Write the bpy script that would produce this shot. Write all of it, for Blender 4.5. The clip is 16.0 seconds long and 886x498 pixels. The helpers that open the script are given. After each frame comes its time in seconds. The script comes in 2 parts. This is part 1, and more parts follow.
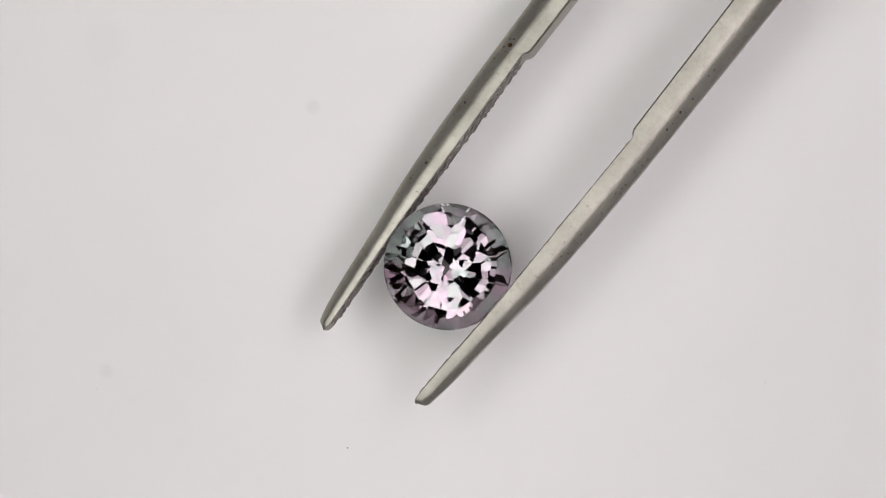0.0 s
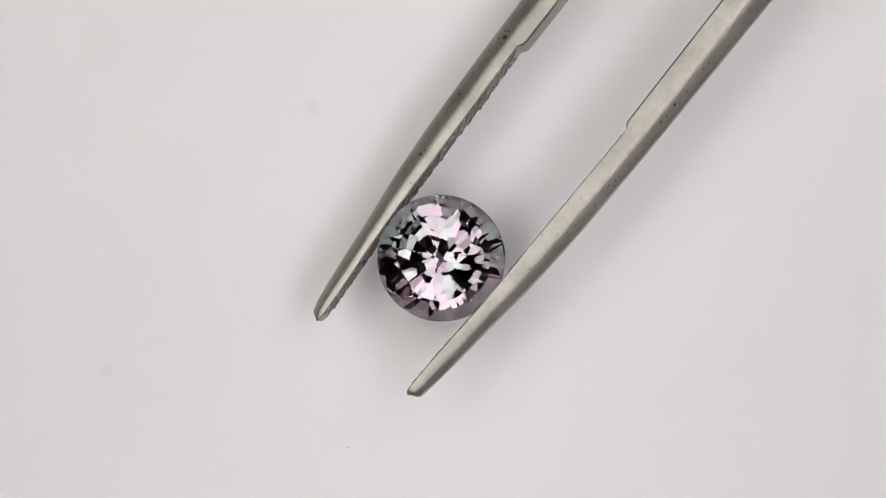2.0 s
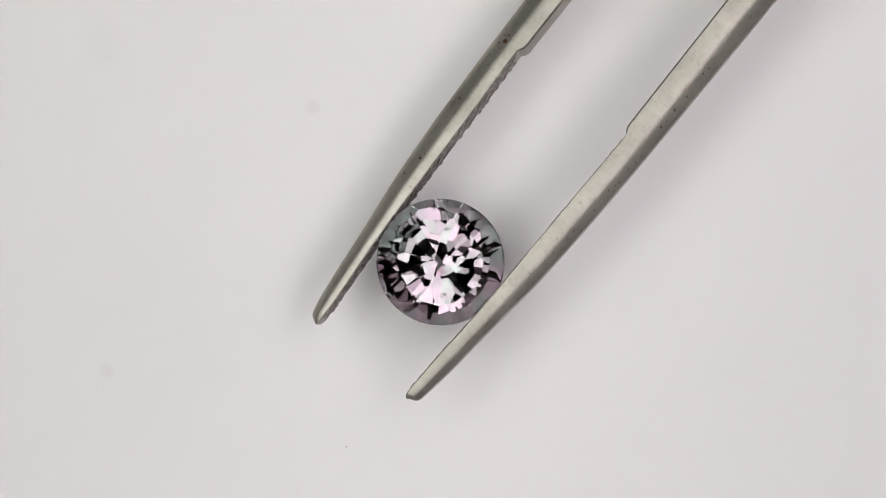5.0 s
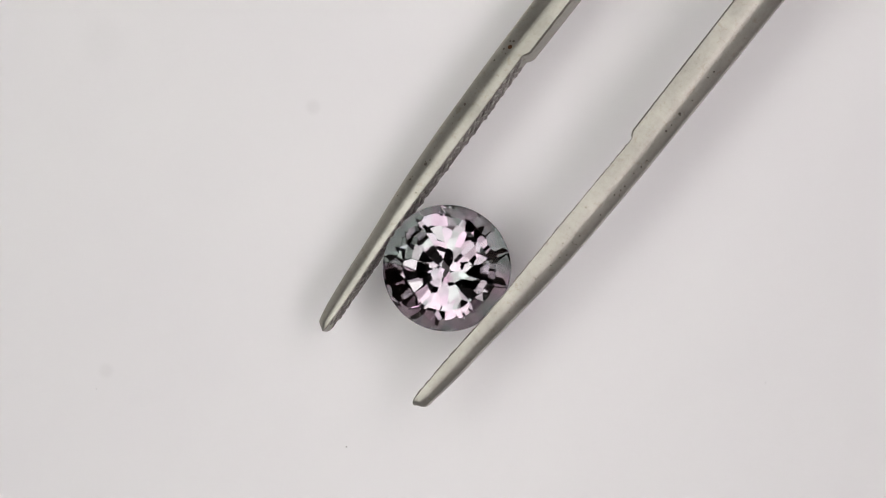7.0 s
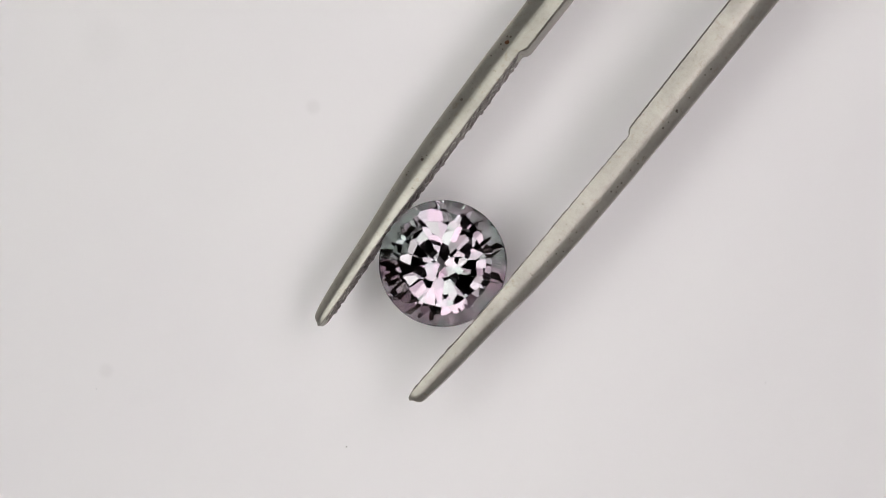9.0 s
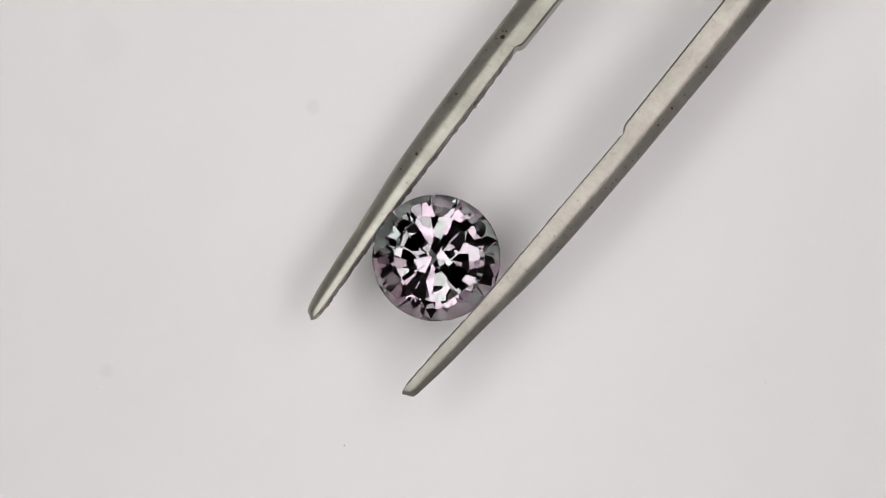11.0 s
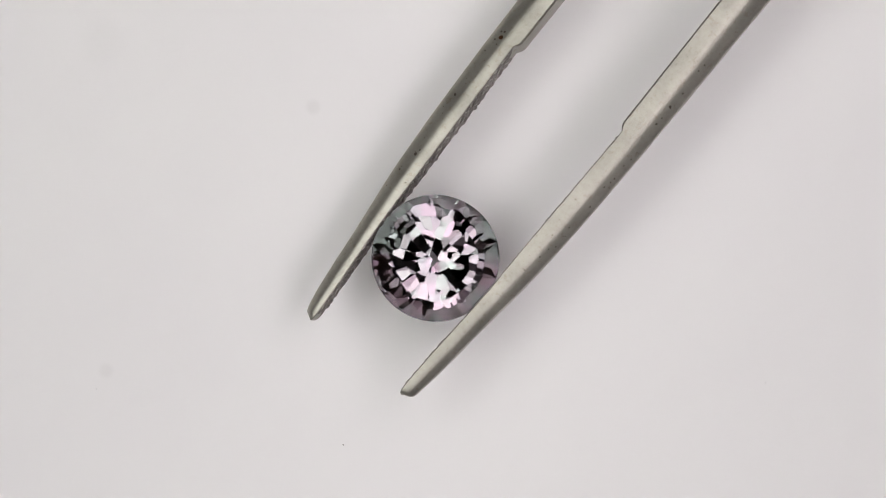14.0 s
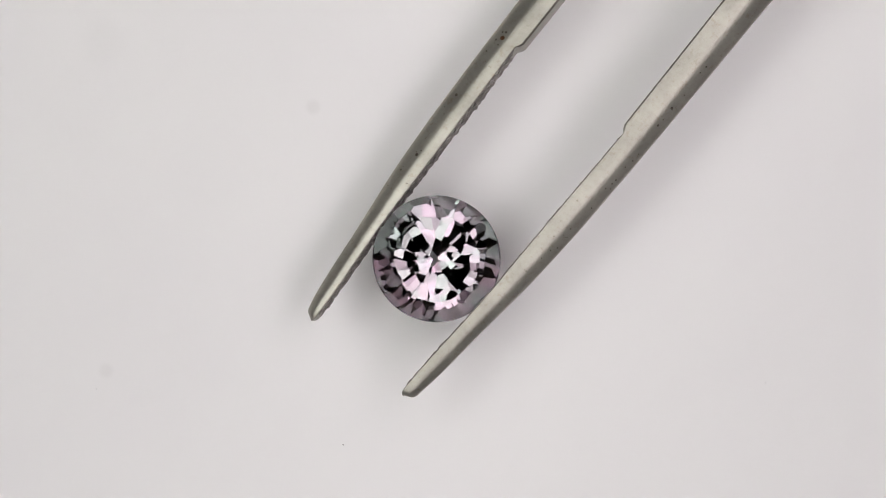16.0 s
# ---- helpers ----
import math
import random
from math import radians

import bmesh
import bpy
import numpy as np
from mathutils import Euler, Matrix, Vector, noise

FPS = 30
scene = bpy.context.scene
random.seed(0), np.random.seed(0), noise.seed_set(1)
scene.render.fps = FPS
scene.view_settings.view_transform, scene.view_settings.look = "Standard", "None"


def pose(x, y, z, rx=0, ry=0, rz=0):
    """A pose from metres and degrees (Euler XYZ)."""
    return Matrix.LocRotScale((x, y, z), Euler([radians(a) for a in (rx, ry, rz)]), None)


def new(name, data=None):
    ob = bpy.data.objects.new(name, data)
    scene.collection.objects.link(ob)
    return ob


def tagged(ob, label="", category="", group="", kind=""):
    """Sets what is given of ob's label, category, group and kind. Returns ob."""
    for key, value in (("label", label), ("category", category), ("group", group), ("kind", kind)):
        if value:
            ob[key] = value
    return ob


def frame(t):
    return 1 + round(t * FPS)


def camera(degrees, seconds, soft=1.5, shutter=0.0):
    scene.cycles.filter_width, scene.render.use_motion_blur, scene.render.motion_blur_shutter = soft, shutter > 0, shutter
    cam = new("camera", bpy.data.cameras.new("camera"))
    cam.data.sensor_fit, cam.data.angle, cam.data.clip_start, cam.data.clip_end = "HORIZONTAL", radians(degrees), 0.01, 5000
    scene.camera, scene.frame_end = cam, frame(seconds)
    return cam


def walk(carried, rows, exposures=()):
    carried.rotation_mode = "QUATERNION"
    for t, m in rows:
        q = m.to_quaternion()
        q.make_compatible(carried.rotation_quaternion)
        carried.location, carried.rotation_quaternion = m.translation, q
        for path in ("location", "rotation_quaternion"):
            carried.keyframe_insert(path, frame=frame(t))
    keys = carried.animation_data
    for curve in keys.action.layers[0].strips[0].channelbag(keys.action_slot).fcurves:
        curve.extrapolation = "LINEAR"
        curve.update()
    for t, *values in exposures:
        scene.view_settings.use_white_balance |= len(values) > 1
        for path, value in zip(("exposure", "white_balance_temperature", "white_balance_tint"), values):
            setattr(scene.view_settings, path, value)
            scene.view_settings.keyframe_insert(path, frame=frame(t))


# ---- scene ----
cam = camera(26.0, 16.0, soft=0.85)
MM = 0.001
STONE_Z = 0.0039                      # height of the stone's girdle over the paper
EYE_Z = STONE_Z + 0.0907
walk(cam, [(0.0, pose(0, 0, EYE_Z)), (16.0, pose(0, 0, EYE_Z))])

# ---- light: a dim room, two large softboxes at either side of the lens ----
world = bpy.data.worlds.new("room_air")
scene.world = world
world.use_nodes = True
world.node_tree.nodes["Background"].inputs[0].default_value = (0.9, 0.95, 1.0, 1)
world.node_tree.nodes["Background"].inputs[1].default_value = 0.02
scene.view_settings.exposure = 0.0
GLOW_WEST, GLOW_EAST = 3.52, 3.38
TINT_WEST, TINT_EAST = (1.005, 1.003, 0.972), (1.058, 0.986, 1.024)


# ---- materials ----
def material(name):
    m = bpy.data.materials.new(name)
    m.use_nodes = True
    return m, m.node_tree.nodes, m.node_tree.links, m.node_tree.nodes["Principled BSDF"]


def noise_node(nodes, links, scale, detail=4.0, stretch=None, rough=0.6):
    co = nodes.new("ShaderNodeTexCoord")
    mp = nodes.new("ShaderNodeMapping")
    mp.inputs["Scale"].default_value = stretch or (1, 1, 1)
    links.new(co.outputs["Object"], mp.inputs["Vector"])
    n = nodes.new("ShaderNodeTexNoise")
    n.inputs["Scale"].default_value, n.inputs["Detail"].default_value = scale, detail
    n.inputs["Roughness"].default_value = rough
    links.new(mp.outputs["Vector"], n.inputs["Vector"])
    return n


def ramp_node(nodes, links, source, stops):
    r = nodes.new("ShaderNodeValToRGB")
    while len(r.color_ramp.elements) < len(stops):
        r.color_ramp.elements.new(0.5)
    for e, (p, c) in zip(r.color_ramp.elements, stops):
        e.position, e.color = p, (*c, 1)
    links.new(source, r.inputs[0])
    return r


def plain(name, color, rough=0.5, metal=0.0, vary=0.15, scale=400.0):
    m, nodes, links, b = material(name)
    n = noise_node(nodes, links, scale)
    lo, hi = tuple(c * (1 - vary) for c in color), tuple(min(1, c * (1 + vary)) for c in color)
    links.new(ramp_node(nodes, links, n.outputs["Fac"], [(0.3, lo), (0.7, hi)]).outputs[0], b.inputs["Base Color"])
    b.inputs["Roughness"].default_value, b.inputs["Metallic"].default_value = rough, metal
    return m


def steel(name, color, rough, bump, streak):
    """Satin steel: fine lengthwise brushing, faint clouding and pits."""
    m, nodes, links, b = material(name)
    cloud = noise_node(nodes, links, 420.0, 3.0)
    brush = noise_node(nodes, links, 900.0, 5.0, streak)
    lo, hi = tuple(c * 0.8 for c in color), tuple(c * 1.1 for c in color)
    base = ramp_node(nodes, links, cloud.outputs["Fac"], [(0.3, lo), (0.7, hi)])
    pit = noise_node(nodes, links, 4200.0, 3.0)
    dark = ramp_node(nodes, links, pit.outputs["Fac"], [(0.23, (0.52, 0.49, 0.46)), (0.31, (0.93, 0.92, 0.91)), (0.55, (1, 1, 1))])
    stain = noise_node(nodes, links, 2600.0, 5.0, None, 0.7)
    brown = ramp_node(nodes, links, stain.outputs["Fac"], [(0.26, (0.82, 0.76, 0.70)), (0.44, (1, 1, 1))])
    worn = nodes.new("ShaderNodeMix")
    worn.data_type, worn.blend_type = "RGBA", "MULTIPLY"
    worn.inputs[0].default_value = 1.0
    links.new(dark.outputs[0], worn.inputs[6])
    links.new(brown.outputs[0], worn.inputs[7])
    mix = nodes.new("ShaderNodeMix")
    mix.data_type, mix.blend_type = "RGBA", "MULTIPLY"
    mix.inputs[0].default_value = 1.0
    links.new(base.outputs[0], mix.inputs[6])
    links.new(worn.outputs[2], mix.inputs[7])
    links.new(mix.outputs[2], b.inputs["Base Color"])
    rr = nodes.new("ShaderNodeMapRange")
    rr.inputs["To Min"].default_value, rr.inputs["To Max"].default_value = rough - 0.05, rough + 0.07
    links.new(brush.outputs["Fac"], rr.inputs["Value"])
    links.new(rr.outputs[0], b.inputs["Roughness"])
    bp = nodes.new("ShaderNodeBump")
    bp.inputs["Strength"].default_value, bp.inputs["Distance"].default_value = bump, 0.00004
    grain = noise_node(nodes, links, 7500.0, 3.0)
    both = nodes.new("ShaderNodeMath")
    links.new(brush.outputs["Fac"], both.inputs[0])
    links.new(grain.outputs["Fac"], both.inputs[1])
    links.new(both.outputs[0], bp.inputs["Height"])
    links.new(bp.outputs[0], b.inputs["Normal"])
    b.inputs["Metallic"].default_value = 1.0
    return m


def gem_glass(name, tints):
    """Pale lilac crystal that shows grey-green through some of its facets."""
    m, nodes, links, b = material(name)
    nodes.remove(b)
    out = nodes["Material Output"]
    g = nodes.new("ShaderNodeBsdfGlass")
    geo = nodes.new("ShaderNodeNewGeometry")
    tint = ramp_node(nodes, links, geo.outputs["Random Per Island"], tints)
    links.new(tint.outputs[0], g.inputs["Color"])
    g.inputs["Roughness"].default_value, g.inputs["IOR"].default_value = 0.0, 1.762
    links.new(g.outputs[0], out.inputs["Surface"])
    return m


def paper(name, spots):
    """Smooth white card with a faint mottle and a few soft smudges: x, y, radius, strength."""
    m, nodes, links, b = material(name)
    big, fine = noise_node(nodes, links, 55.0, 3.0), noise_node(nodes, links, 1500.0, 4.0)
    base = ramp_node(nodes, links, big.outputs["Fac"], [(0.3, (0.795, 0.78, 0.78)), (0.7, (0.815, 0.805, 0.795))])
    col = base.outputs[0]
    geo = nodes.new("ShaderNodeNewGeometry")
    for x, y, r, k in spots:
        d = nodes.new("ShaderNodeVectorMath")
        d.operation = "DISTANCE"
        links.new(geo.outputs["Position"], d.inputs[0])
        d.inputs[1].default_value = (x, y, 0)
        f = nodes.new("ShaderNodeMapRange")
        f.interpolation_type = "SMOOTHSTEP"
        f.inputs["From Min"].default_value, f.inputs["From Max"].default_value = r * 0.3, r
        f.inputs["To Min"].default_value, f.inputs["To Max"].default_value = k, 0.0
        links.new(d.outputs["Value"], f.inputs["Value"])
        mix = nodes.new("ShaderNodeMix")
        mix.data_type = "RGBA"
        links.new(f.outputs[0], mix.inputs[0])
        links.new(col, mix.inputs[6])
        mix.inputs[7].default_value = (0.50, 0.49, 0.47, 1)
        col = mix.outputs[2]
    links.new(col, b.inputs["Base Color"])
    b.inputs["Roughness"].default_value = 0.85
    bp = nodes.new("ShaderNodeBump")
    bp.inputs["Strength"].default_value, bp.inputs["Distance"].default_value = 0.15, 0.00002
    links.new(fine.outputs["Fac"], bp.inputs["Height"])
    links.new(bp.outputs[0], b.inputs["Normal"])
    return m


def glow(name, color, strength):
    """A lit diffuser, brighter at its middle to soften its edge in reflections."""
    m, nodes, links, b = material(name)
    b.inputs["Base Color"].default_value = (0.8, 0.8, 0.8, 1)
    b.inputs["Emission Color"].default_value = (*color, 1)
    co = nodes.new("ShaderNodeTexCoord")
    d = nodes.new("ShaderNodeVectorMath")
    d.operation = "DISTANCE"
    links.new(co.outputs["Generated"], d.inputs[0])
    d.inputs[1].default_value = (0.5, 0.5, 0.5)
    f = nodes.new("ShaderNodeMapRange")
    f.inputs["From Min"].default_value, f.inputs["From Max"].default_value = 0.5, 0.72
    f.inputs["To Min"].default_value, f.inputs["To Max"].default_value = strength * 1.3, strength * 0.5
    links.new(d.outputs["Value"], f.inputs["Value"])
    links.new(f.outputs[0], b.inputs["Emission Strength"])
    return m


STEEL = steel("satin_steel", (0.405, 0.393, 0.345), 0.47, 0.3, (0.06, 1, 1))
GRIP_STEEL = steel("ground_steel", (0.25, 0.225, 0.215), 0.45, 1.0, (1, 1, 1))
GEM = gem_glass("lilac_crystal", [(0.0, (0.76, 0.67, 0.725)), (0.43, (0.735, 0.682, 0.715)), (0.48, (0.645, 0.693, 0.677)), (1.0, (0.675, 0.69, 0.685))])
GEM_TABLE = gem_glass("clear_lilac_crystal", [(0.0, (0.685, 0.687, 0.688)), (1.0, (0.685, 0.687, 0.688))])
RUST = plain("rust", (0.065, 0.026, 0.006), 0.9, 0.0, 0.5, 9000.0)
PIT = plain("dark_pit", (0.085, 0.07, 0.06), 0.8, 0.0, 0.3, 9000.0)
CARD = paper("white_card", [(-0.0064, 0.0070, 0.0005, 0.16), (-0.0166, -0.0060, 0.0005, 0.13),
                            (-0.0168, 0.0102, 0.0016, 0.06)])
DUST = plain("grey_dust", (0.26, 0.25, 0.24), 0.9)
PALE_DUST = plain("pale_dust", (0.46, 0.45, 0.43), 0.9)
BLACK = plain("black_plastic", (0.02, 0.02, 0.021), 0.55, 0.0, 0.2, 60.0)
WALL = plain("warm_grey_paint", (0.30, 0.225, 0.175), 0.9, 0.0, 0.08, 3.0)
WOOD = plain("grey_laminate", (0.30, 0.29, 0.28), 0.6, 0.0, 0.12, 12.0)
DIFF_WEST = glow("diffuser_cool", TINT_WEST, GLOW_WEST)
DIFF_EAST = glow("diffuser_warm", TINT_EAST, GLOW_EAST)


# ---- mesh helpers ----
def link(name, bm, mat, smooth=False):
    me = bpy.data.meshes.new(name)
    bm.normal_update()
    bm.to_mesh(me)
    bm.free()
    me.materials.append(mat)
    if smooth:
        me.polygons.foreach_set("use_smooth", [True] * len(me.polygons))
        me.set_sharp_from_angle(angle=radians(35))
    return new(name, me)


def part(name, bm, mat, parent, label="", smooth=False):
    ob = link(name, bm, mat, smooth)
    ob.parent = parent
    return tagged(ob, label) if label else ob


def box(bm, x0, x1, y0, y1, z0, z1, bevel=0.0):
    g = bmesh.ops.create_cube(bm, size=1.0)
    for v in g["verts"]:
        v.co = Vector((x0 if v.co.x < 0 else x1, y0 if v.co.y < 0 else y1, z0 if v.co.z < 0 else z1))
    if bevel:
        edges = list({e for v in g["verts"] for e in v.link_edges})
        bmesh.ops.bevel(bm, geom=edges, offset=bevel, segments=2, affect="EDGES", profile=0.5)
    return bm


def cubed(*a, bevel=0.0):
    return box(bmesh.new(), *a, bevel=bevel)


# ---- the room ----
def build_room():
    tagged(link("floor", cubed(-1.5, 1.5, -1.5, 1.5, -0.78, -0.74), WOOD), "grey laminate room floor", "floor", kind="structure")
    tagged(link("ceiling", cubed(-1.5, 1.5, -1.5, 1.5, 1.5, 1.56), WALL), "plain warm grey room ceiling", "ceiling", kind="structure")
    tagged(link("wall_west", cubed(-1.56, -1.5, -1.5, 1.5, -0.74, 1.5), WALL), "plain warm grey painted wall", "wall", kind="structure")
    tagged(link("wall_east", cubed(1.5, 1.56, -1.5, 1.5, -0.74, 1.5), WALL), "plain warm grey painted wall", "wall", kind="structure")
    tagged(link("wall_north", cubed(-1.56, 1.56, 1.5, 1.56, -0.74, 1.5), WALL), "plain warm grey painted wall", "wall", kind="structure")
    tagged(link("wall_south", cubed(-1.56, 1.56, -1.56, -1.5, -0.74, 1.5), WALL), "plain warm grey painted wall", "wall", kind="structure")
    table = tagged(new("work_table"), "grey laminate work table under the white card", "table")
    part("tabletop", cubed(-0.6, 0.6, -0.4, 0.4, -0.0284, -0.0004, bevel=0.003), WOOD, table)
    for x in (-0.55, 0.55):
        for y in (-0.35, 0.35):
            part("leg", cubed(x - 0.02, x + 0.02, y - 0.02, y + 0.02, -0.74, -0.0284), BLACK, table)
    tagged(link("white_card_sheet", cubed(-0.25, 0.25, -0.2, 0.2, -0.0004, 0.0), CARD),
           "smooth matte white card lying flat on the table", "paper")


def build_softbox(side, mat):
    """A large diffused lamp on a post beside the table, facing the stone."""
    s = 1 if side == "east" else -1
    lamp = tagged(new("softbox"), "large softbox lamp with white diffuser, switched on", "lamp", "lamps over the table")
    turn = 0 if s > 0 else 180
    lamp.matrix_basis = pose(0, 0, 0, 0, 0, turn) @ pose(0.14, 0, STONE_Z + 0.3452, 0, 22.0, 0)
    w, d = 0.10, 0.23
    part("diffuser", cubed(-w, w, -d, d, 0.0, 0.004), mat, lamp, "glowing white diffuser")
    hood = bmesh.new()
    box(hood, -w - 0.006, -w - 0.0002, -d - 0.006, d + 0.006, -0.008, 0.05)
    box(hood, w + 0.0002, w + 0.006, -d - 0.006, d + 0.006, -0.008, 0.05)
    box(hood, -w, w, -d - 0.006, -d - 0.0002, -0.008, 0.05)
    box(hood, -w, w, d + 0.0002, d + 0.006, -0.008, 0.05)
    box(hood, -w, w, -d, d, 0.044, 0.05)
    part("housing", hood, BLACK, lamp, "black lamp housing")
    rod = ring(bmesh.new(), 0.004, 0.009, 0.40, 1.5, 24)
    bmesh.ops.transform(rod, matrix=lamp.matrix_basis.inverted() @ Matrix.Translation(lamp.matrix_basis @ Vector((0, 0, 0.045)) * 1.0 - Vector((0, 0, 0.40))), verts=rod.verts)
    for v in rod.verts:
        p = lamp.matrix_basis @ v.co
        p.z = min(p.z, 1.5)
        v.co = lamp.matrix_basis.inverted() @ p
    part("hanging_rod", rod, BLACK, lamp, "black ceiling rod")
    return lamp


def ring(bm, r0, r1, z0, z1, n=64):
    loops = []
    for r, z in ((r0, z0), (r1, z0), (r1, z1), (r0, z1)):
        loops.append([bm.verts.new((r * math.cos(2 * math.pi * i / n), r * math.sin(2 * math.pi * i / n), z)) for i in range(n)])
    for k in range(4):
        a, b = loops[k], loops[(k + 1) % 4]
        for i in range(n):
            bm.faces.new((a[i], b[i], b[(i + 1) % n], a[(i + 1) % n]))
    bmesh.ops.recalc_face_normals(bm, faces=bm.faces)
    return bm


def build_lens():
    """The camera on its copy stand, which the stone mirrors; the view goes out through the lens's open front."""
    rig = tagged(new("copy_stand"), "black copy stand holding a macro camera over the card", "camera stand")
    rig.rotation_euler.z = radians(-38)
    e = EYE_Z
    for name, bm in (("lens_barrel", ring(bmesh.new(), 0.0130, 0.0155, e - 0.016, e + 0.14)),
                     ("lens_front_ring", ring(bmesh.new(), 0.0105, 0.0158, e - 0.019, e - 0.0162)),
                     ("camera_body", cubed(-0.032, 0.032, -0.055, 0.055, e + 0.1405, e + 0.19, bevel=0.006)),
                     ("crossbar", cubed(-0.012, 0.012, -0.33, -0.0555, e + 0.15, e + 0.175, bevel=0.003)),
                     ("column", cubed(-0.015, 0.015, -0.36, -0.33, 0.012, e + 0.2, bevel=0.003)),
                     ("foot", cubed(-0.09, 0.09, -0.39, -0.27, -0.0004, 0.012, bevel=0.003))):
        part(name, bm, BLACK, rig)
    return rig


build_room()
build_softbox("west", DIFF_WEST)
build_softbox("east", DIFF_EAST)
build_lens()


# ---- the tweezers ----
INNER = [(-5.9, 2.66), (-3.7, 2.74), (-1.5, 2.90), (0.4, 3.00), (3.5, 3.06), (7.0, 3.15), (10.15, 3.25)]
INNER_BACK = [(10.15, 3.25), (10.3, 3.10), (10.5, 3.02), (20.0, 3.0), (35.0, 3.6), (60.0, 4.6), (85.0, 3.6), (110.0, 0.9), (118.0, 0.02)]
OUTER = [(-5.9, 3.28), (-3.7, 3.60), (-1.5, 3.80), (0.0, 3.98), (2.0, 4.22), (5.0, 4.42), (9.0, 4.56), (13.0, 4.64), (20.0, 4.76),
         (35.0, 5.5), (60.0, 6.4), (85.0, 5.3), (110.0, 2.5), (118.0, 1.6)]
HALF = [(-5.9, 0.58), (-3.0, 0.78), (2.0, 0.86), (10.0, 0.92), (20.0, 1.05), (45.0, 2.6), (70.0, 4.0), (118.0, 4.2)]


OUTER_SLIM = [(-5.9, 3.20), (-5.3, 3.38)] + OUTER[1:]


def along(table, u):
    return float(np.interp(u, [a for a, _ in table], [b for _, b in table]))


def smooth_along(table, u, w=0.6):
    return sum(along(table, u + d * w) for d in (-1, -0.5, 0, 0.5, 1)) / 5


def inner_at(u):
    return smooth_along(INNER, u) if u <= 10.15 else along(INNER_BACK, u)


def spine_at(u):
    """The line of the arm's inner side without the step behind the teeth."""
    return smooth_along(INNER + INNER_BACK[3:], u, 1.2)


# the outline of an arm from its flat top over a bevel to its rounded back: share of the width, share of the half height
BACK = [(0.12, 1.0), (0.28, 0.99), (0.40, 0.965), (0.47, 0.93), (0.54, 0.88), (0.62, 0.815), (0.70, 0.745), (0.78, 0.67), (0.86, 0.585), (0.92, 0.50), (0.965, 0.40), (0.99, 0.25), (1.0, 0.0)]
# the right arm's own outline, shaped to set where its mirrored dark band falls
BACK_RIGHT = [(0.08, 0.995), (0.22, 0.99), (0.36, 0.972), (0.48, 0.94), (0.57, 0.89), (0.65, 0.815), (0.73, 0.72), (0.82, 0.60), (0.91, 0.475), (0.985, 0.375), (1.0, 0.30)]


def back_height(u, side, share):
    """The back's height as a share of the half height; the slender end of the right arm is flatter."""
    width, h = smooth_along(OUTER, u, 0.8) - spine_at(u), smooth_along(HALF, u, 1.5)
    return share if side > 0 else 1 - (1 - share) * min(1.0, 0.6 * width / h)


def section(u, side):
    """The D-shaped cross-section of an arm: flat towards the stone, rounded outside."""
    yi, yc, h = inner_at(u), spine_at(u), smooth_along(HALF, u, 1.5)
    yo = smooth_along(OUTER_SLIM if side > 0 else OUTER, u, 0.4 if u < -4 else 0.8)
    tip = max(0.0, 1 - (u + 5.95) / 0.3)
    k = math.sqrt(max(0.0, 1 - tip * tip))
    mid = yi + 0.3 * (yo - yi)
    yi, yc, yo = (mid + (y - mid) * k for y in (yi, yc, yo))
    h *= 0.35 + 0.65 * k
    c = (0.075 if u > 10.2 else 0.028) * k + 0.008
    pts = [(yi, -h + c), (yi, h - c), (yi + c, h)]
    back = BACK if side > 0 else BACK_RIGHT
    pts += [(yc + (yo - yc) * f, h * back_height(u, side, g)) for f, g in back]
    pts += [(yc + (yo - yc) * f, -h * back_height(u, side, g)) for f, g in (back[-2::-1] if side > 0 else back[::-1])]
    pts += [(yi + c, -h)]
    slant = 0.1 * max(0.0, 1 - (u + 5.95) / 1.2)          # the ends are ground off askew
    return [((u + slant * (y - yi) / max(yo - yi, 0.05)) * MM, side * y * MM, w * MM) for y, w in pts]


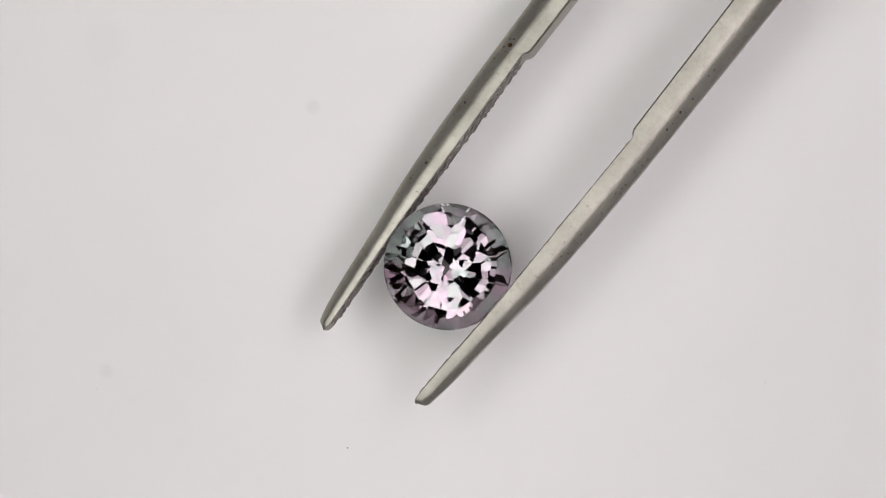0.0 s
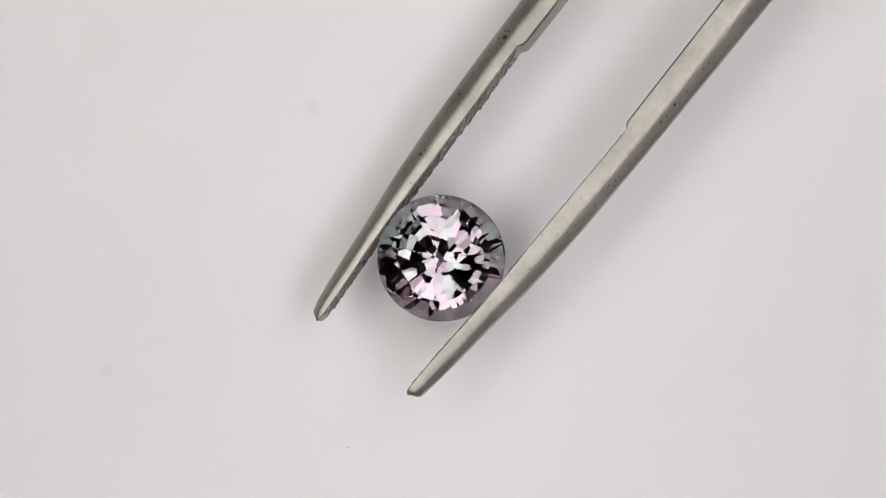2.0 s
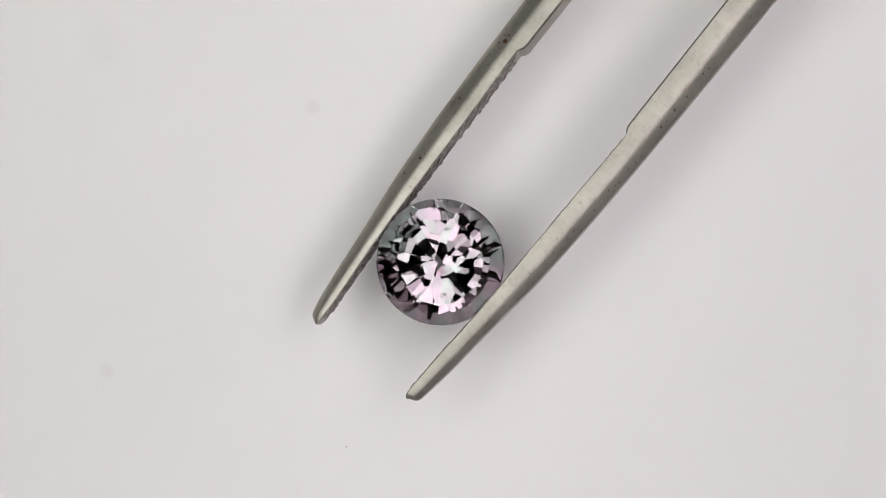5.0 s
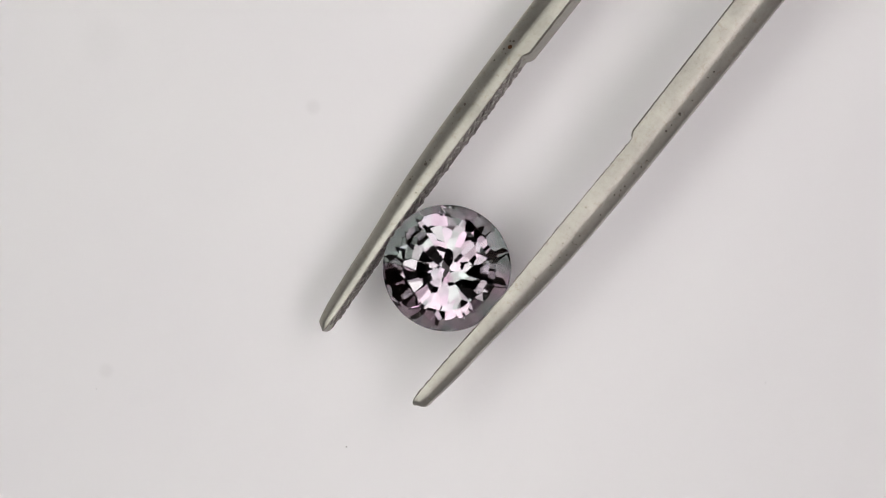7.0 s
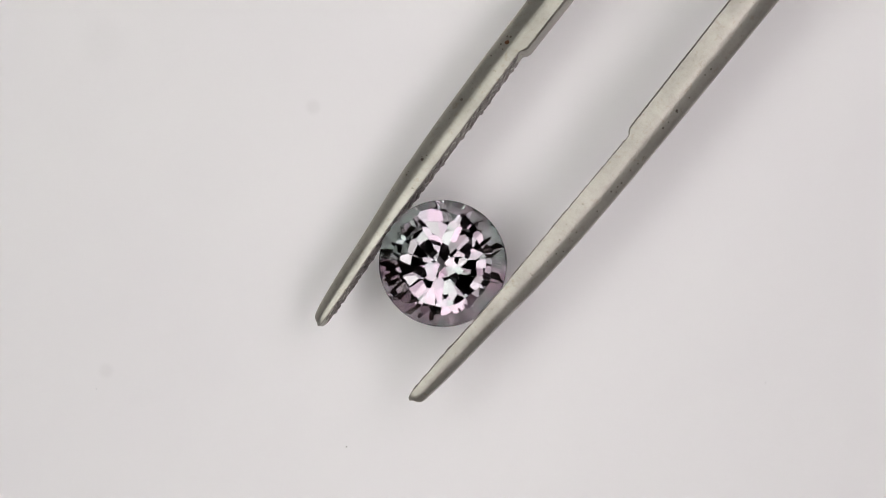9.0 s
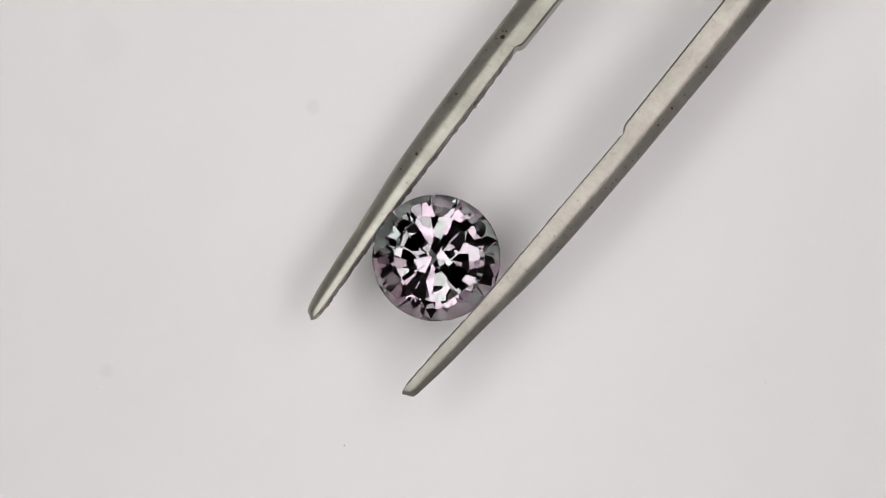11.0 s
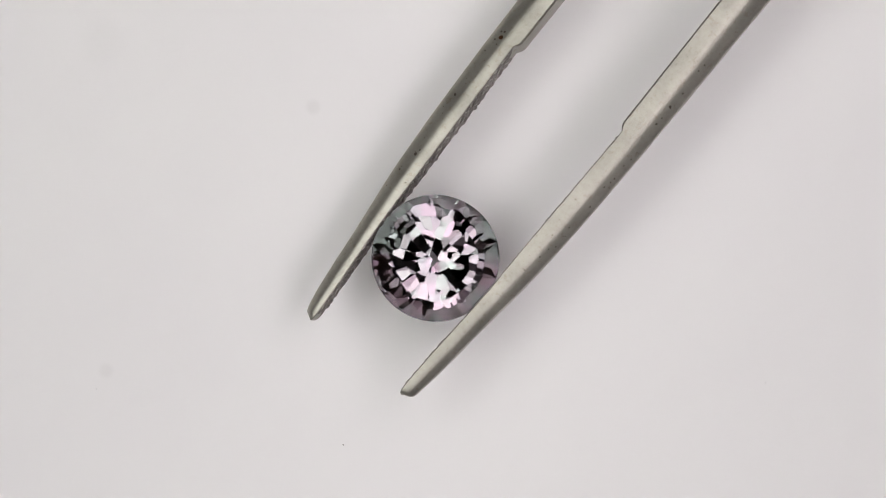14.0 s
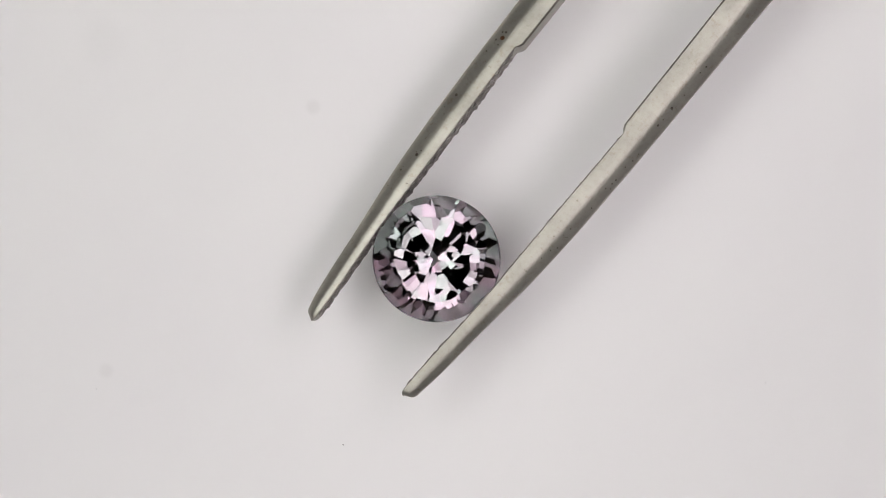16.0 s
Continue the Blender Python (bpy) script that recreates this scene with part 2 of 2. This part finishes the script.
def build_arm(side, parent):
    us = [-5.95, -5.946, -5.935, -5.915, -5.88, -5.83, -5.77, -5.6, -5.35] + list(np.arange(-5.1, 10.05, 0.3)) + [10.1, 10.15, 10.2, 10.25, 10.3, 10.4, 10.5] + \
        list(np.arange(10.9, 24, 0.6)) + list(np.arange(25, 118.5, 3.0))
    bm = bmesh.new()
    rows = [[bm.verts.new(p) for p in section(u, side)] for u in us]
    for a, b in zip(rows, rows[1:]):
        for i in range(len(a)):
            j = (i + 1) % len(a)
            bm.faces.new((a[i], a[j], b[j], b[i]))
    bm.faces.new(rows[0])
    bm.faces.new(rows[-1])
    bmesh.ops.recalc_face_normals(bm, faces=bm.faces)
    arm = part("arm", bm, STEEL, parent, smooth=True)
    rng = random.Random(3 + side)
    pitch, u = 0.31, -5.3
    low, high = (0.05, 0.10) if side > 0 else (0.03, 0.07)
    while u < 9.95:
        tooth = bmesh.new()
        yi, h = inner_at(u), smooth_along(HALF, u, 1.5) - 0.02
        wdt, rise, phase = pitch * rng.uniform(0.85, 1.1), rng.uniform(low, high), rng.random()
        prof = [(-0.5, 0.012), (-0.25, -0.8), (0.0, -1.0), (0.25, -0.75), (0.5, 0.012)]
        rows = []
        for f in np.linspace(-1, 1, 15):
            nub = 0.3 if abs(f) > 0.97 else 0.4 + 0.6 * abs(math.sin(math.pi * (1.7 * f + phase)))   # a second cut crosses the first
            sway = 0.13 * math.sin(4.0 * f + 6 * phase) + 0.12 * f
            rows.append([tooth.verts.new(((u + sway + wdt * p + rng.uniform(-0.025, 0.025)) * MM,
                                          side * (yi + (q * rise * nub * rng.uniform(0.7, 1.25) if q < 0 else q)) * MM, h * f * MM)) for p, q in prof])
        for a, b in zip(rows, rows[1:]):
            for i in range(4):
                tooth.faces.new((a[i], a[i + 1], b[i + 1], b[i]))
            tooth.faces.new((a[4], a[0], b[0], b[4]))
        tooth.faces.new(rows[0])
        tooth.faces.new(rows[-1])
        bmesh.ops.recalc_face_normals(tooth, faces=tooth.faces)
        part("tooth", tooth, GRIP_STEEL, arm)
        u += pitch * rng.uniform(0.88, 1.12)
    return arm


def fleck(name, arm, side, u, y, r, mat, label):
    """A flat irregular fleck lying on the rounded back of an arm."""
    yc, yo, h = spine_at(u), smooth_along(OUTER, u, 0.8), smooth_along(HALF, u, 1.5)
    f = (y - yc) / (yo - yc)
    back = BACK if side > 0 else BACK_RIGHT
    w = h * back_height(u, side, along(back, f))
    fall = h * (along(back, f - 0.03) - along(back, f + 0.03)) / (0.06 * (yo - yc))
    n = Vector((0, side * fall, 1)).normalized()
    q = n.to_track_quat("Z", "Y").to_matrix().to_4x4()
    rng = random.Random(int(u * 100))
    bm = bmesh.new()
    bmesh.ops.create_icosphere(bm, subdivisions=2, radius=1.0)
    for v in bm.verts:
        k = 1 + 0.28 * noise.noise(v.co * 1.7 + Vector((u, y, rng.random())))
        v.co = Vector((v.co.x * r * k, v.co.y * r * k, v.co.z * 0.022)) * MM
    bmesh.ops.transform(bm, matrix=Matrix.Translation((u * MM, side * y * MM, w * MM)) @ q, verts=bm.verts)
    part(name, bm, mat, arm, label, smooth=True)


tweezers = tagged(new("tweezers"), "satin steel gem tweezers with serrated tips gripping the stone", "tweezers")
left_arm = build_arm(1, tweezers)
right_arm = build_arm(-1, tweezers)
part("end_block", cubed(0.110, 0.1185, -0.0012, 0.0012, -0.0040, 0.0040, bevel=0.0003), STEEL, tweezers, smooth=True)
fleck("rust_spot", left_arm, 1, 10.13, 4.02, 0.12, RUST, "small orange rust spot")
for u, y, r in ((9.9, 4.22, 0.05), (10.37, 4.2, 0.05), (6.69, 4.05, 0.075), (3.32, 3.74, 0.085), (3.6, 3.68, 0.04), (9.2, 4.25, 0.045), (2.3, 3.9, 0.05), (10.45, 4.05, 0.06), (9.75, 3.98, 0.035)):
    fleck("pit_mark", left_arm, 1, u, y, r, PIT, "tiny dark corrosion pit")
for u, y, r in ((12.45, 4.27, 0.07), (11.42, 4.27, 0.06), (7.6, 4.2, 0.04), (13.3, 4.35, 0.04), (5.1, 4.1, 0.035)):
    fleck("pit_mark", right_arm, -1, u, y, r, PIT, "tiny dark corrosion pit")


TAIL_LIFT = 1.5                       # degrees by which the tips point down to the card
scatter = random.Random(21)
for k in range(16):
    u = scatter.uniform(1.5, 15.0)
    fleck("pit_mark", right_arm, -1, u, smooth_along(OUTER, u, 0.8) - scatter.uniform(0.18, 0.42), scatter.uniform(0.02, 0.045), PIT, "tiny dark corrosion pit")
for k in range(7):
    u = scatter.uniform(1.0, 13.0)
    fleck("pit_mark", left_arm, 1, u, smooth_along(OUTER, u, 0.8) - scatter.uniform(0.2, 0.5), scatter.uniform(0.015, 0.03), PIT, "tiny dark corrosion pit")


for ob in tweezers.children_recursive:      # the arms slim a little towards the joint
    for v in ob.data.vertices:
        slim = 1 - 0.289 * max(0.0, v.co.x)
        v.co.x, v.co.y = v.co.x * slim, v.co.y * slim


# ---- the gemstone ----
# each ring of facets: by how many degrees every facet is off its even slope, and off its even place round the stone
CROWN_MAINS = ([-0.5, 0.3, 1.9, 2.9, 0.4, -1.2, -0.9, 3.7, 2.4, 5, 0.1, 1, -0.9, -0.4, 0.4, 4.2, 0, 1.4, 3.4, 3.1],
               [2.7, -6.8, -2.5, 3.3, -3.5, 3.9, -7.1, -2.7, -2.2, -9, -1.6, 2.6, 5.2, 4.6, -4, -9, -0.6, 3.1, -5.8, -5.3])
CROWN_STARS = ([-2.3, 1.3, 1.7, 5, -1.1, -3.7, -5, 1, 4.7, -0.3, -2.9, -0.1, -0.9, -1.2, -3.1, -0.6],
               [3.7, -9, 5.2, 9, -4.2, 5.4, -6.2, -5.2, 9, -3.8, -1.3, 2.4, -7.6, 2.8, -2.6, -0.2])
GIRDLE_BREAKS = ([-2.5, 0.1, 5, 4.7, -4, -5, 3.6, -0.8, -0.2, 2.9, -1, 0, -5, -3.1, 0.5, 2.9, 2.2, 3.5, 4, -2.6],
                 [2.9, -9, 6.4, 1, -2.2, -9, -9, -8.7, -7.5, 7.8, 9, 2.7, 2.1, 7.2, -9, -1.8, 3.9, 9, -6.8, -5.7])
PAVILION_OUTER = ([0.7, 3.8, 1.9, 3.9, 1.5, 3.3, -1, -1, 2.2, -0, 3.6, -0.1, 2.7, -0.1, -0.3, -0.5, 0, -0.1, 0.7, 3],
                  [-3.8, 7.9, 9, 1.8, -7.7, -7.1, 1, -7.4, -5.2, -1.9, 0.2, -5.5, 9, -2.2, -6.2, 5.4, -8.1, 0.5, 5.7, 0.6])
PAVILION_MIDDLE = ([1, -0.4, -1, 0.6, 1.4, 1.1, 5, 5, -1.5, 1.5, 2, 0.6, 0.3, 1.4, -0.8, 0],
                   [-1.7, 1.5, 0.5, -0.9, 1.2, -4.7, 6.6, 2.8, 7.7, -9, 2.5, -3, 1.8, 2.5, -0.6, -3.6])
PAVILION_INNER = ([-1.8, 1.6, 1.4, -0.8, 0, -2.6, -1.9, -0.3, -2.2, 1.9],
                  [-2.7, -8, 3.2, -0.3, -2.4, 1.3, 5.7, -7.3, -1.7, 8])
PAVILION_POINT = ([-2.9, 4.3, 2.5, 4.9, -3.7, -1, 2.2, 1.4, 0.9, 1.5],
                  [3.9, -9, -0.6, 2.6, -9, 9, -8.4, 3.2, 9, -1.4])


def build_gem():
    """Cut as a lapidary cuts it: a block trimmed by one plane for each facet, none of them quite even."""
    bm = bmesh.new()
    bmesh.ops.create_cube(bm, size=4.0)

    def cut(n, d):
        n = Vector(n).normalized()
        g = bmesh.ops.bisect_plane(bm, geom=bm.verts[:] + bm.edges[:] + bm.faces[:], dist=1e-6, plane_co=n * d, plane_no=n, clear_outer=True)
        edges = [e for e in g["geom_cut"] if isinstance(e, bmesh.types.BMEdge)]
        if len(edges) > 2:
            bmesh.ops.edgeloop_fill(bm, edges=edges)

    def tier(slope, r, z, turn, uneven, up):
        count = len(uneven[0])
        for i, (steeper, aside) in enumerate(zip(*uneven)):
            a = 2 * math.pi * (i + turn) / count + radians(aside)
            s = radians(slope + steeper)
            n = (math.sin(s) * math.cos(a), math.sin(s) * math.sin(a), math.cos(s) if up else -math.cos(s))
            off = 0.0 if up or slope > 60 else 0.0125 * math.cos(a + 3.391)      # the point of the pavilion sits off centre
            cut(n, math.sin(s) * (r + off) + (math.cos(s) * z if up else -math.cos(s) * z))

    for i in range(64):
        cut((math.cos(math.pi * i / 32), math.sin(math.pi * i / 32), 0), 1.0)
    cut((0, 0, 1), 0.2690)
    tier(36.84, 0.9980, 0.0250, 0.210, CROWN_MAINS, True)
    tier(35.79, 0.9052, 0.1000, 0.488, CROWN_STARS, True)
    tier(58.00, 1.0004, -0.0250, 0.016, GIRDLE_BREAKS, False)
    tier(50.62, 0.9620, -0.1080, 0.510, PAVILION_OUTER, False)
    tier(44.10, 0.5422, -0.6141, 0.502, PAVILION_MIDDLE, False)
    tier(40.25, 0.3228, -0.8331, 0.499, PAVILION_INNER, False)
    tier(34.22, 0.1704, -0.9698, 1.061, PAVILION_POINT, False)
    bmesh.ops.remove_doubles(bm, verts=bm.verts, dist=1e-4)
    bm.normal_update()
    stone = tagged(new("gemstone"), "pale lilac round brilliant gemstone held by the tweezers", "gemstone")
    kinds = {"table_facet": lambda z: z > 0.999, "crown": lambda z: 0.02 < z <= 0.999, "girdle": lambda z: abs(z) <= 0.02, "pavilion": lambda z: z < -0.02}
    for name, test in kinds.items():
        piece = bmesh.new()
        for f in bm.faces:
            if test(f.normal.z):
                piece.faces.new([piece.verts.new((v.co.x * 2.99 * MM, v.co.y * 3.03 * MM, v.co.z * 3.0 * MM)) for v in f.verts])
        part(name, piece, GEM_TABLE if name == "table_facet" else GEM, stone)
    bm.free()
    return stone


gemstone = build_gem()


# ---- a grain of dust on the card ----
def build_dust(r, mat, label):
    bm = bmesh.new()
    bmesh.ops.create_icosphere(bm, subdivisions=2, radius=r)
    for v in bm.verts:
        v.co = v.co * (1 + 0.35 * noise.noise(v.co * 30000))
        v.co.z = v.co.z * 0.5 + r * 0.48
    return tagged(link("dust_grain", bm, mat, True), label, "dust", "dust on the card")


dust = build_dust(0.000038, DUST, "tiny dark grain of dust on the white card")
for x, y in ((0.0159, -0.0066), (-0.0171, -0.0069)):
    build_dust(0.000028, PALE_DUST, "minute pale grey grain of dust on the white card").location = (x, y, 0)


# ---- what moves: the hand-held tweezers sway and roll with the stone; the grain creeps ----
# seconds, shift in x and y (mm), turn, roll (degrees)
SWAY = [
    (0.0, 0.000, -0.000, 0.00, 7.47),
    (0.5, -0.180, 0.203, -0.18, 7.49),
    (1.0, -0.453, 0.516, -0.65, 4.71),
    (1.5, -0.245, 0.258, -0.31, 8.14),
    (2.0, -0.309, 0.400, -0.43, 8.62),
    (2.5, -0.423, 0.459, -0.47, 6.12),
    (3.0, -0.552, 0.501, -0.58, 2.29),
    (3.5, -0.565, 0.429, -0.71, 1.94),
    (4.0, -0.379, 0.226, -0.78, 2.55),
    (4.2, -0.372, 0.222, -0.76, 4.20),
    (6.3, -0.292, 0.150, -0.56, 9.00),
    (6.5, -0.272, 0.105, -0.54, 8.53),
    (7.0, -0.044, -0.068, -0.30, 9.56),
    (7.5, -0.268, 0.172, -0.60, 6.18),
    (8.0, -0.093, -0.012, -0.31, 10.05),
    (8.5, -0.147, 0.041, -0.35, 9.10),
    (9.0, -0.231, 0.149, -0.48, 7.51),
    (9.2, -0.238, 0.150, -0.49, 7.30),
    (11.3, -0.590, 0.455, -0.79, 2.40),
    (11.5, -0.610, 0.471, -0.80, 1.88),
    (12.0, -0.150, 0.090, -0.51, 7.52),
    (12.5, -0.349, 0.216, -0.59, 7.29),
    (13.0, -0.292, 0.167, -0.52, 9.32),
    (13.5, -0.555, 0.414, -0.74, 6.60),
    (14.0, -0.578, 0.398, -0.82, 7.63),
    (14.5, -0.680, 0.499, -0.85, 6.88),
    (15.0, -0.550, 0.384, -0.68, 6.96),
    (15.5, -0.540, 0.390, -0.81, 7.17),
    (16.0, -0.528, 0.370, -0.82, 5.76),
]


def motions():
    lift = pose(0, 0, 0, 0, -TAIL_LIFT, 0)
    hold = [(t, pose(0.000187 + x * MM, -0.000881 + y * MM, STONE_Z, 0, 0, 52 + turn) @ pose(0, 0, 0, -roll, 0, 0)) for t, x, y, turn, roll in SWAY]
    walk(tweezers, [(t, m @ lift) for t, m in hold])
    walk(gemstone, [(t, m @ pose(0.00006, 0, 0, 5.05, -2.27, 21.80)) for t, m in hold])
    creep = [(0.0, -4.70, -9.80), (2.0, -4.66, -9.77), (4.0, -4.76, -9.75), (9.0, -4.76, -9.74), (12.0, -4.90, -9.66), (16.0, -4.92, -9.65)]
    walk(dust, [(t, pose(x * MM, y * MM, 0)) for t, x, y in creep])


motions()
